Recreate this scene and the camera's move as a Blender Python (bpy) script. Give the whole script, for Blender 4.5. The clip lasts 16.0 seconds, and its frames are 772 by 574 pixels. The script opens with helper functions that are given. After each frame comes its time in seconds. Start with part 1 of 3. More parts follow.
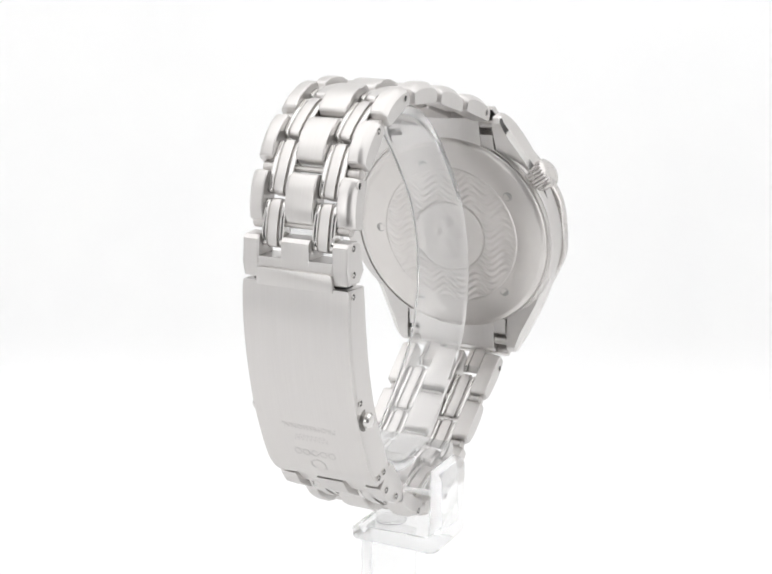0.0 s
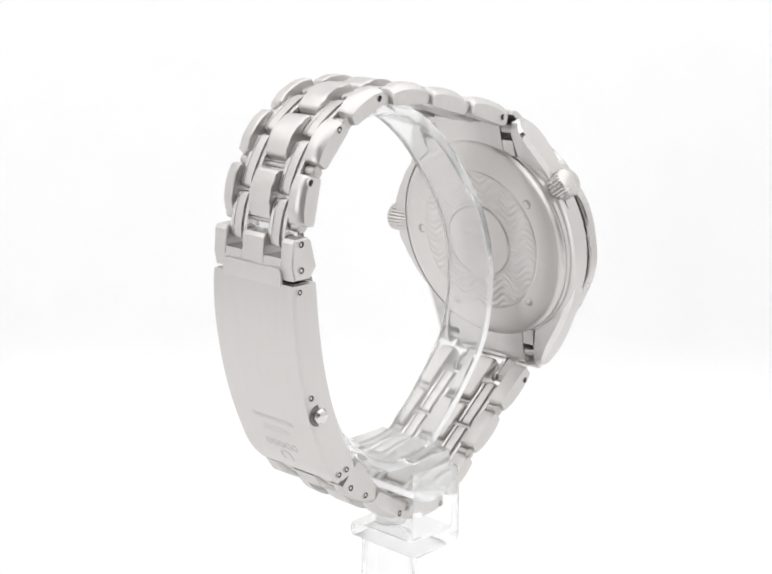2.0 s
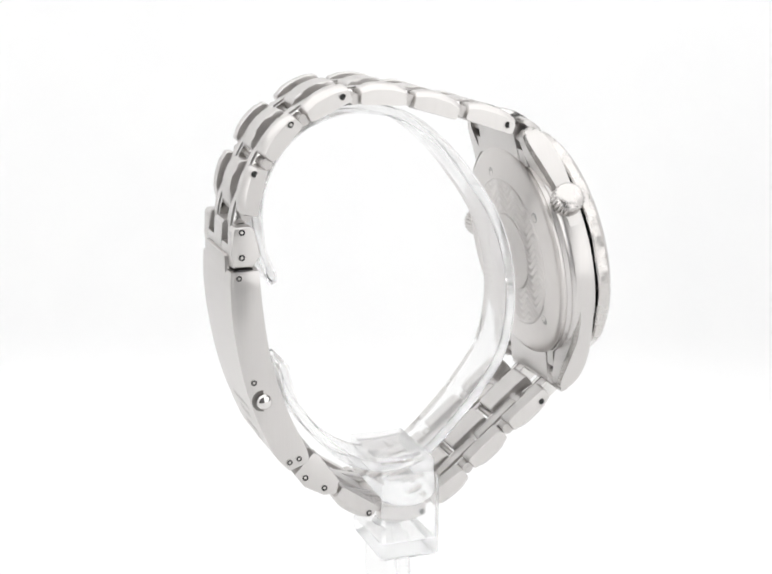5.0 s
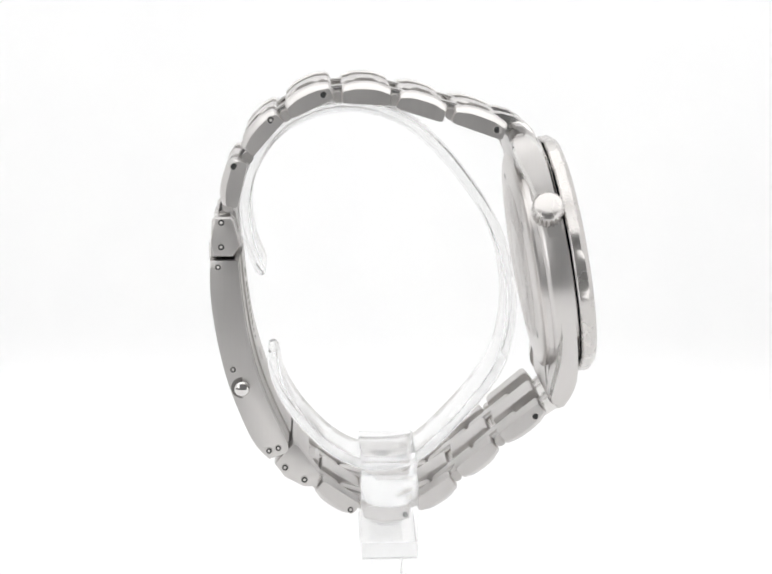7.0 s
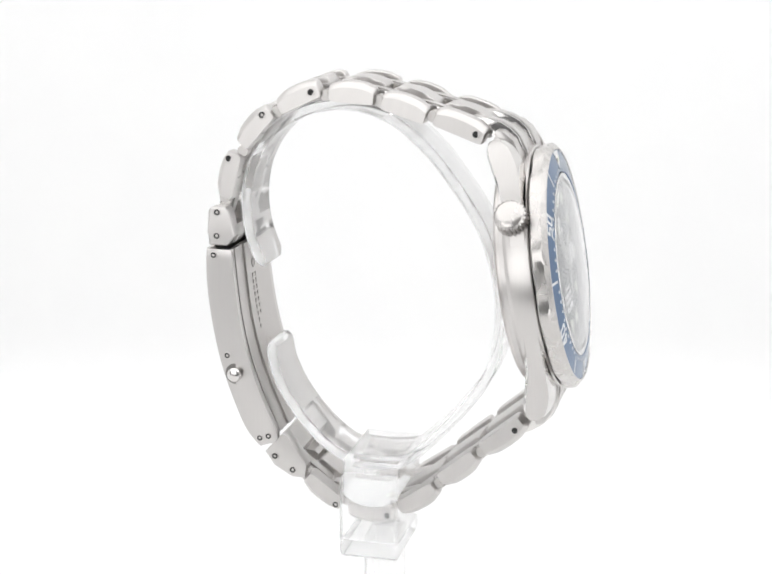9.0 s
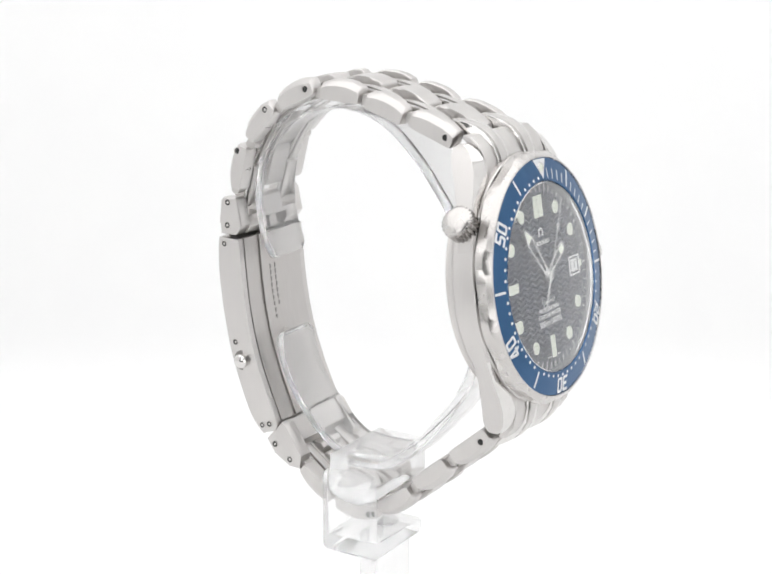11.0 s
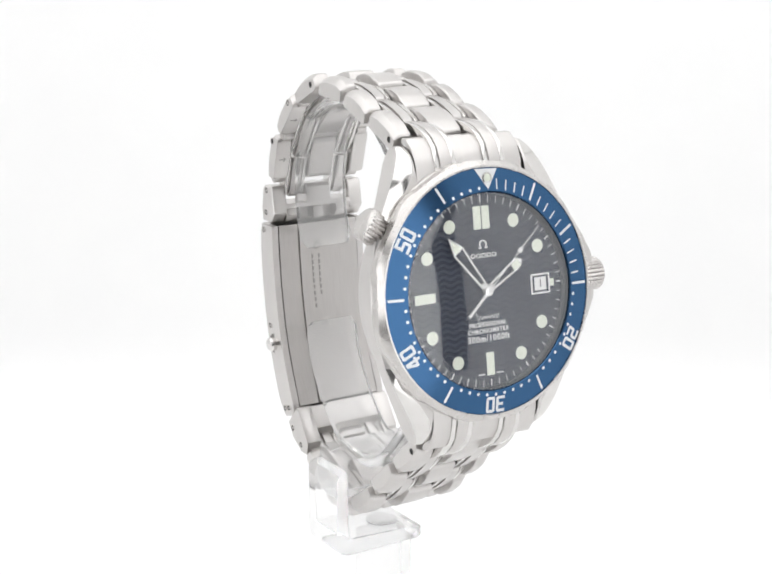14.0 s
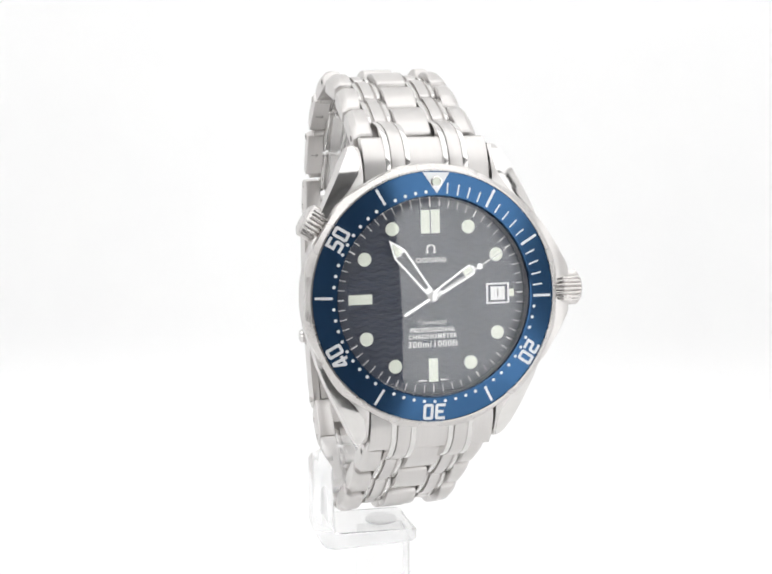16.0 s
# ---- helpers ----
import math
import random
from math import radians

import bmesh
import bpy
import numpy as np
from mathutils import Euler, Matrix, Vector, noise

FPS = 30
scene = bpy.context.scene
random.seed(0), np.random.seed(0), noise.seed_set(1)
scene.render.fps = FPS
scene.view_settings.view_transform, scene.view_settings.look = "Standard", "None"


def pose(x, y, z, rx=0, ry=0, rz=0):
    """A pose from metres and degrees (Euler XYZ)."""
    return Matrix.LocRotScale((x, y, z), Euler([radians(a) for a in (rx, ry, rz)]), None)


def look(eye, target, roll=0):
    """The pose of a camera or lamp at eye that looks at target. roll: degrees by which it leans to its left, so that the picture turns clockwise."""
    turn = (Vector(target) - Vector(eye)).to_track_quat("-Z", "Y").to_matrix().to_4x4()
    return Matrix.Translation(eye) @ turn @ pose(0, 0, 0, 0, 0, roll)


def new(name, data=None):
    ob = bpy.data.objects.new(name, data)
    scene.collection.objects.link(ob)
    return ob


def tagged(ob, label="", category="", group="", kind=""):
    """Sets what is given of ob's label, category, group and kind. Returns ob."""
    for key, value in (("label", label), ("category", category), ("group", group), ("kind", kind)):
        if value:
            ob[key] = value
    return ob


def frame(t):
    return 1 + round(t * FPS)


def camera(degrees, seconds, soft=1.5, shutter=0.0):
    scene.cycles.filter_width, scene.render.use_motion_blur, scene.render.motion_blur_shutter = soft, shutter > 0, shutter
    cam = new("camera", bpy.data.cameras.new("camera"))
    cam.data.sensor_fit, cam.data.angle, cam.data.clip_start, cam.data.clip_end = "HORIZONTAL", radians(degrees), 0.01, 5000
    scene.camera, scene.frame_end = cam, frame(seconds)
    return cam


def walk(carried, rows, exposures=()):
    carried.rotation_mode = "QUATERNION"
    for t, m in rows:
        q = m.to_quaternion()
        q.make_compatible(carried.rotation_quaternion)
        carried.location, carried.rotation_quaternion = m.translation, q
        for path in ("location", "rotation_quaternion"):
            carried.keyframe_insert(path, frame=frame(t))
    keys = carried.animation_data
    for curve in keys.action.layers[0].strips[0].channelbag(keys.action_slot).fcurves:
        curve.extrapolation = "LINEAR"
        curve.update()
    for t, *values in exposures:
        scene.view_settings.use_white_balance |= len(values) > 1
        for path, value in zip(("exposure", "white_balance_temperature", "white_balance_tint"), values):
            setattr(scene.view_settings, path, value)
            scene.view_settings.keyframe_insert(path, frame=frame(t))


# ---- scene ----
cam = camera(28.57, 16.0, soft=1.9)

# The turntable's axis is the world's z axis; the dial's middle is at z = 0.
EYE = (0.0, -0.2537, 0.05919)
SPIN = ((0, 153.1), (1, 144.6), (2, 136.0), (3, 127.4), (4, 118.8), (5, 110.1), (6, 101.5), (7, 92.8), (8, 84.2), (9, 75.5),
        (10, 66.9), (11, 58.3), (12, 49.7), (13, 41.2), (14, 32.7), (15, 24.2), (16, 15.85))
cam_pose = pose(*EYE, 90 - 14.46, 0, 0.03) @ pose(0, 0, 0, 0, 0, 0.16)
walk(cam, [(0, cam_pose), (16, cam_pose)])

# ---- light: area lamps of an assumed, unseen white box, overhead and at both sides ----
world = bpy.data.worlds.new("world")
scene.world = world
world.use_nodes = True
world.node_tree.nodes["Background"].inputs[0].default_value = (1, 1, 1, 1)
world.node_tree.nodes["Background"].inputs[1].default_value = 0.3
scene.view_settings.exposure = 0.39


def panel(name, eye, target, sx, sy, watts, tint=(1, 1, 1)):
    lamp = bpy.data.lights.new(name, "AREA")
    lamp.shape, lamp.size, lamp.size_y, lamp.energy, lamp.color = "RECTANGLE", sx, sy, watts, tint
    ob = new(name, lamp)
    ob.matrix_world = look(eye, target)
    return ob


# assumed overhead light, out of view
panel("assumed_top_light", (0, -0.055, 0.246), (0, -0.054, 0), 0.66, 0.39, 0.57)
# unseen fill, added to brighten the clasp and the link flanks
panel("fill_left", (-0.262, -0.345, 0.095), (0, -0.03, 0.095), 0.30, 0.30, 0.43)
# placed by the bright band that sweeps across the crystal
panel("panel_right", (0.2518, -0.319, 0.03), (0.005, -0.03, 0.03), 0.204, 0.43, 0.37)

# ---- materials ----


def material(name, colour, rough, metal=0.0, **more):
    m = bpy.data.materials.new(name)
    m.use_nodes = True
    b = m.node_tree.nodes["Principled BSDF"]
    b.inputs["Base Color"].default_value = (*colour, 1)
    b.inputs["Roughness"].default_value = rough
    b.inputs["Metallic"].default_value = metal
    for k, v in more.items():
        b.inputs[k.replace("_", " ")].default_value = v
    return m


def grain(m, scale, low, high, colour_low, colour_high, bump=0.0, distance=0.00002, detail=3.0, smudge=None):
    """Streaks or grain on a material: noise in object space drives colour, roughness and a fine relief; smudge adds large soft wear."""
    nt = m.node_tree
    b = nt.nodes["Principled BSDF"]
    co = nt.nodes.new("ShaderNodeTexCoord")
    mp = nt.nodes.new("ShaderNodeMapping")
    mp.inputs["Scale"].default_value = scale
    no = nt.nodes.new("ShaderNodeTexNoise")
    no.inputs["Scale"].default_value = 1.0
    no.inputs["Detail"].default_value = detail
    nt.links.new(co.outputs["Object"], mp.inputs["Vector"])
    nt.links.new(mp.outputs["Vector"], no.inputs["Vector"])
    value = no.outputs["Fac"]
    if smudge:
        big = nt.nodes.new("ShaderNodeTexNoise")
        big.inputs["Scale"].default_value = smudge
        big.inputs["Detail"].default_value = 4.0
        nt.links.new(co.outputs["Object"], big.inputs["Vector"])
        mix = nt.nodes.new("ShaderNodeMath")
        mix.operation = "MULTIPLY_ADD"
        mix.inputs[1].default_value, mix.inputs[2].default_value = 0.3, -0.15
        nt.links.new(big.outputs["Fac"], mix.inputs[0])
        add = nt.nodes.new("ShaderNodeMath")
        nt.links.new(value, add.inputs[0])
        nt.links.new(mix.outputs[0], add.inputs[1])
        value = add.outputs[0]
    rm = nt.nodes.new("ShaderNodeMapRange")
    rm.inputs["From Min"].default_value, rm.inputs["From Max"].default_value = 0.3, 0.7
    rm.inputs["To Min"].default_value, rm.inputs["To Max"].default_value = low, high
    nt.links.new(value, rm.inputs["Value"])
    nt.links.new(rm.outputs[0], b.inputs["Roughness"])
    cr = nt.nodes.new("ShaderNodeValToRGB")
    cr.color_ramp.elements[0].position, cr.color_ramp.elements[1].position = 0.3, 0.7
    cr.color_ramp.elements[0].color, cr.color_ramp.elements[1].color = (*colour_low, 1), (*colour_high, 1)
    nt.links.new(value, cr.inputs["Fac"])
    nt.links.new(cr.outputs["Color"], b.inputs["Base Color"])
    if bump:
        bp = nt.nodes.new("ShaderNodeBump")
        bp.inputs["Strength"].default_value, bp.inputs["Distance"].default_value = bump, distance
        nt.links.new(value, bp.inputs["Height"])
        nt.links.new(bp.outputs["Normal"], b.inputs["Normal"])
    return m


STEEL_LO, STEEL_HI = (0.605, 0.586, 0.573), (0.63, 0.611, 0.598)
brushed = grain(material("brushed_steel", STEEL_HI, 0.34, 1.0), (9000, 120, 120), 0.34, 0.375, STEEL_LO, STEEL_HI, 0.01, smudge=90)
brushed_case = grain(material("brushed_case_steel", STEEL_HI, 0.34, 1.0), (300, 9000, 120), 0.29, 0.35, STEEL_LO, STEEL_HI, 0.015, smudge=90)
satin = grain(material("satin_steel", STEEL_HI, 0.3, 1.0), (400, 400, 400), 0.33, 0.35, (0.635, 0.61, 0.592), (0.65, 0.626, 0.608))
polished = grain(material("polished_steel", (0.7, 0.69, 0.68), 0.1, 1.0), (500, 500, 500), 0.07, 0.13, (0.68, 0.665, 0.65), (0.72, 0.705, 0.69))
bezel_steel = grain(material("bezel_steel", STEEL_HI, 0.16, 1.0), (400, 400, 400), 0.24, 0.29, (0.585, 0.565, 0.55), (0.61, 0.588, 0.572))
inner_steel = grain(material("dull_inner_steel", (0.5, 0.48, 0.47), 0.4, 1.0), (5000, 250, 250), 0.32, 0.5, (0.54, 0.52, 0.505), (0.60, 0.58, 0.565), 0.04)
# black for pin holes that aren't cut: their shade as colour
hole_shade = material("pin_hole_shade", (0.02, 0.02, 0.02), 0.6)
insert_blue = grain(material("blue_insert", (0.06, 0.155, 0.31), 0.22, 0.9), (9000, 9000, 9000), 0.13, 0.17, (0.04, 0.108, 0.228), (0.045, 0.119, 0.248))
dial_blue = grain(material("dial_lacquer", (0.014, 0.021, 0.042), 0.5), (900, 900, 900), 0.5, 0.56, (0.012, 0.019, 0.039), (0.015, 0.022, 0.044))
# lighter than the lacquer: the ridges' sheen put into the colour
wave_sheen = material("dial_wave_sheen", (0.025, 0.032, 0.052), 0.22)
lume = grain(material("lume", (0.72, 0.76, 0.66), 0.6), (2500, 2500, 2500), 0.5, 0.7, (0.68, 0.72, 0.62), (0.78, 0.81, 0.72))
white_print = material("white_print", (0.8, 0.8, 0.8), 0.5)
silver_print = material("silver_print", (0.74, 0.75, 0.76), 0.3, 0.3)
black_print = material("black_print", (0.02, 0.02, 0.02), 0.5)
engraved = material("engraved_steel", (0.565, 0.55, 0.54), 0.37, 1.0)
# darker steel: the shade of a sunk notch put into the colour
notch_shade = material("shaded_notch", (0.38, 0.37, 0.36), 0.35, 1.0)
faint_stamp = material("faint_stamp", (0.4, 0.385, 0.37), 0.5, 1.0)
# dark for stamped arrows, and as painted shade round the push buttons
stamp_and_recess_dark = material("stamp_and_recess_shade", (0.22, 0.21, 0.2), 0.5, 1.0)
rehaut_grey = material("dial_ring", (0.20, 0.21, 0.23), 0.35, 0.8)
acrylic = grain(material("clear_acrylic", (0.985, 0.985, 0.985), 0.03, 0.0, Transmission_Weight=0.86, IOR=1.22), (700, 700, 700), 0.06, 0.12, (0.975, 0.975, 0.975), (0.99, 0.99, 0.99))
acrylic_block = grain(material("clear_acrylic_block", (0.985, 0.985, 0.985), 0.03, 0.0, Transmission_Weight=0.84, IOR=1.13), (700, 700, 700), 0.06, 0.12, (0.975, 0.975, 0.975), (0.99, 0.99, 0.99))
crystal_glass = material("sapphire", (1, 1, 1), 0.015, 0.0, Transmission_Weight=1.0, IOR=1.62)
paper = grain(material("white_sweep", (0.9, 0.9, 0.9), 0.8), (40, 40, 40), 0.7, 0.9, (0.925, 0.925, 0.927), (0.94, 0.94, 0.938))
# unseen greys, added so that steel and crystal have something dark to reflect
front_grey = grain(material("unseen_front_grey", (0.42, 0.42, 0.42), 0.9), (60, 60, 60), 0.85, 0.95, (0.22, 0.22, 0.22), (0.26, 0.26, 0.26))
flap_dark = grain(material("unseen_flap_dark", (0.1, 0.1, 0.1), 0.9), (60, 60, 60), 0.85, 0.95, (0.09, 0.09, 0.09), (0.12, 0.12, 0.12))

# ---- small mesh tools; lengths in millimetres ----
MM = 0.001


def smooth_flat(me, angle=32):
    """Rounds the shading except across sharp edges."""
    bm = bmesh.new()
    bm.from_mesh(me)
    for f in bm.faces:
        f.smooth = True
    for e in bm.edges:
        e.smooth = len(e.link_faces) == 2 and e.calc_face_angle(0) < radians(angle)
    bm.to_mesh(me)
    bm.free()


def part(name, bm, mats, parent=None, label="", turn=None, angle=32):
    """Links a bmesh, in millimetres, as one mesh object under a thing or a part. turn: a matrix that is applied to its points."""
    bmesh.ops.recalc_face_normals(bm, faces=bm.faces)
    if turn is not None:
        bmesh.ops.transform(bm, matrix=turn, verts=bm.verts)
    bmesh.ops.scale(bm, vec=(MM, MM, MM), verts=bm.verts)
    me = bpy.data.meshes.new(name)
    bm.to_mesh(me)
    bm.free()
    smooth_flat(me, angle)
    for m in mats if isinstance(mats, (list, tuple)) else [mats]:
        me.materials.append(m)
    ob = new(name, me)
    ob.parent = parent
    return tagged(ob, label)


def prism(bm, outline, lo, hi, axes=(0, 1, 2), bevel=0.0, segments=2, mat=0):
    """A solid between lo and hi along axes[2] over a closed outline in axes[0], axes[1]; its rims are rounded."""
    def at(p, w):
        v = [0, 0, 0]
        v[axes[0]], v[axes[1]], v[axes[2]] = p[0], p[1], w
        return v
    a = [bm.verts.new(at(p, lo)) for p in outline]
    b = [bm.verts.new(at(p, hi)) for p in outline]
    faces = [bm.faces.new(a), bm.faces.new(b)]
    k = len(outline)
    for i in range(k):
        faces.append(bm.faces.new((a[i], a[(i + 1) % k], b[(i + 1) % k], b[i])))
    for f in faces:
        f.material_index = mat
    if bevel:
        rims = [e for f in faces[:2] for e in f.edges]
        bmesh.ops.bevel(bm, geom=rims, offset=bevel, segments=segments, affect="EDGES", profile=0.6)
    return a + b


def box(bm, x0, x1, y0, y1, z0, z1, bevel=0.0, segments=2, mat=0):
    vs = [bm.verts.new((x, y, z)) for x in (x0, x1) for y in (y0, y1) for z in (z0, z1)]
    idx = ((0, 1, 3, 2), (4, 6, 7, 5), (0, 4, 5, 1), (2, 3, 7, 6), (0, 2, 6, 4), (1, 5, 7, 3))
    fs = [bm.faces.new([vs[i] for i in q]) for q in idx]
    for f in fs:
        f.material_index = mat
    if bevel:
        bmesh.ops.bevel(bm, geom=list({e for f in fs for e in f.edges}), offset=bevel, segments=segments, affect="EDGES", profile=0.6)


def lathe(bm, profile, steps=96, wave=None, mat=0):
    """A surface of revolution about z from (r, z) pairs; wave(k, angle) is added to the radius of pair k."""
    rings = []
    for k, (r, z) in enumerate(profile):
        if r < 1e-6:
            rings.append([bm.verts.new((0, 0, z))])
            continue
        ring = []
        for i in range(steps):
            a = 2 * math.pi * i / steps
            rr = r + (wave(k, a) if wave else 0)
            ring.append(bm.verts.new((rr * math.cos(a), rr * math.sin(a), z)))
        rings.append(ring)
    for p, q in zip(rings, rings[1:]):
        for i in range(steps):
            j = (i + 1) % steps
            if len(p) == 1:
                f = bm.faces.new((p[0], q[i], q[j]))
            elif len(q) == 1:
                f = bm.faces.new((p[i], p[j], q[0]))
            else:
                f = bm.faces.new((p[i], p[j], q[j], q[i]))
            f.material_index = mat


def loft(bm, rings, mat=0):
    """A closed solid through rings of equally many points."""
    vs = [[bm.verts.new(p) for p in ring] for ring in rings]
    k = len(rings[0])
    fs = [bm.faces.new(vs[0]), bm.faces.new(vs[-1])]
    for a, b in zip(vs, vs[1:]):
        for i in range(k):
            fs.append(bm.faces.new((a[i], a[(i + 1) % k], b[(i + 1) % k], b[i])))
    for f in fs:
        f.material_index = mat
    return fs


def lettering(text, size, spacing=1.0, bold=0.0):
    """The built-in font's letters as a bmesh, middle at the origin, in x and y."""
    cu = bpy.data.curves.new("lettering", "FONT")
    cu.body, cu.size, cu.align_x, cu.align_y, cu.extrude, cu.space_character, cu.resolution_u = text, size, "CENTER", "CENTER", 0.015, spacing, 3
    cu.offset = bold
    ob = new("lettering", cu)
    me = bpy.data.meshes.new_from_object(ob.evaluated_get(bpy.context.evaluated_depsgraph_get()))
    bpy.data.objects.remove(ob)
    bm = bmesh.new()
    bm.from_mesh(me)
    bpy.data.meshes.remove(me)
    return bm


def spline(points, steps=8):
    """Catmull-Rom through (y, z) points."""
    pts = [np.array(p, float) for p in points]
    pts = [2 * pts[0] - pts[1]] + pts + [2 * pts[-1] - pts[-2]]
    out = []
    for a, b, c, d in zip(pts, pts[1:], pts[2:], pts[3:]):
        for i in range(steps):
            t = i / steps
            out.append(0.5 * (2 * b + (c - a) * t + (2 * a - 5 * b + 4 * c - d) * t * t + (3 * b - a - 3 * c + d) * t ** 3))
    out.append(pts[-2])
    return out


# ---- the light box; all but the paper sweep is unseen and assumed ----
FLOOR, TABLE = -85.0, -200.0


def photo_box():
    # floor and back wall are one sheet of paper with a soft bend
    bm = bmesh.new()
    line = [(-215, FLOOR), (-60, FLOOR), (100, FLOOR)]
    R = 26.0
    for i in range(13):
        a = math.pi / 2 * i / 12
        line.append((150 - R + R * math.sin(a), FLOOR + R - R * math.cos(a)))
    line.append((150, 250))
    low = [(y, z) for y, z in line]
    rows = [[bm.verts.new((x, y, z)) for y, z in low] for x in (-360, 360)]
    back = [[bm.verts.new((x, y + (3 if z > FLOOR + 1 else 0), z - (3 if z < FLOOR + 1 else 0))) for y, z in low] for x in (-360, 360)]
    for i in range(len(low) - 1):
        bm.faces.new((rows[0][i], rows[0][i + 1], rows[1][i + 1], rows[1][i]))
        bm.faces.new((back[0][i], back[0][i + 1], back[1][i + 1], back[1][i]))
    for side in (0, 1):
        for i in range(len(low) - 1):
            bm.faces.new((rows[side][i], rows[side][i + 1], back[side][i + 1], back[side][i]))
    for i in (0, -1):
        bm.faces.new((rows[0][i], rows[1][i], back[1][i], back[0][i]))
    tagged(part("backdrop", bm, paper), "smooth white paper sweep of a photo box", "backdrop", kind="structure")
    # unseen walls, assumed: white behind, dark flaps ahead for the crystal's dark reflections
    for name, x0, x1 in (("unseen_wall_left", -356, -350), ("unseen_wall_right", 350, 356)):
        bm = bmesh.new()
        box(bm, x0, x1, -215, 149, FLOOR + 0.5, 250)
        tagged(part(name, bm, paper), "unseen white side wall of the assumed light box", "wall", kind="structure")
        bm = bmesh.new()
        box(bm, x0, x1, -470, -215.5, TABLE + 0.5, 250)
        tagged(part(name + "_flap", bm, flap_dark), "unseen dark side flap, added for dark reflections", "wall", kind="structure")
    # unseen grey front, added to dim what the steel and crystal reflect
    bm = bmesh.new()
    box(bm, -349, 349, -470, -464, -10, 249)
    tagged(part("unseen_wall_front", bm, front_grey), "unseen grey front, added for dark reflections", "wall", kind="structure")
    bm = bmesh.new()
    box(bm, -349, 349, -470, -464, TABLE + 0.5, -10.5)
    tagged(part("unseen_wall_front_sill", bm, front_grey), "unseen grey lower front, added for reflections", "wall", kind="structure")
    # the paper ends before the camera; an unseen lower table, added for the reflections
    bm = bmesh.new()
    box(bm, -356, 356, -470, -216, TABLE - 6, TABLE)
    tagged(part("floor", bm, front_grey), "unseen grey lower table, added before the paper sweep for reflections", "floor", kind="structure")
    bm = bmesh.new()
    box(bm, -349, 349, -218, -215.5, TABLE + 0.5, FLOOR - 3.5)
    tagged(part("trim", bm, front_grey), "unseen grey riser, added below the paper sweep", "edge", kind="structure")
    # unseen ceiling, assumed: white above, grey ahead to dim what the end links reflect
    bm = bmesh.new()
    box(bm, -356, 356, -260, 156, 251, 257)
    tagged(part("ceiling", bm, paper), "unseen white ceiling of the assumed light box", "ceiling", kind="structure")
    bm = bmesh.new()
    box(bm, -356, 356, -470, -260.5, 251, 257)
    tagged(part("unseen_ceiling_flap", bm, front_grey), "unseen grey ceiling flap, added to dim reflections from above", "ceiling", kind="structure")


photo_box()

# ---- the watch ----
watch = tagged(new("wristwatch"), "steel diver's wristwatch with blue bezel hung closed on a clear stand", "wristwatch")
stand = tagged(new("watch_stand"), "clear acrylic C-shaped watch stand on a flat post", "stand")

# the head's own frame: x to 3 o'clock, y to 12 o'clock, z out of the dial
TILT, ROLL = 9.63, 1.1
HEAD = Matrix.Translation((-1.58, -30.4, 0.0)) @ pose(0, 0, 0, 90 - TILT, 0, 0) @ pose(0, 0, 0, 0, 0, -ROLL)


def polar(r, clock):
    """Clock angle in degrees, clockwise from 12."""
    return r * math.sin(radians(clock)), r * math.cos(radians(clock))


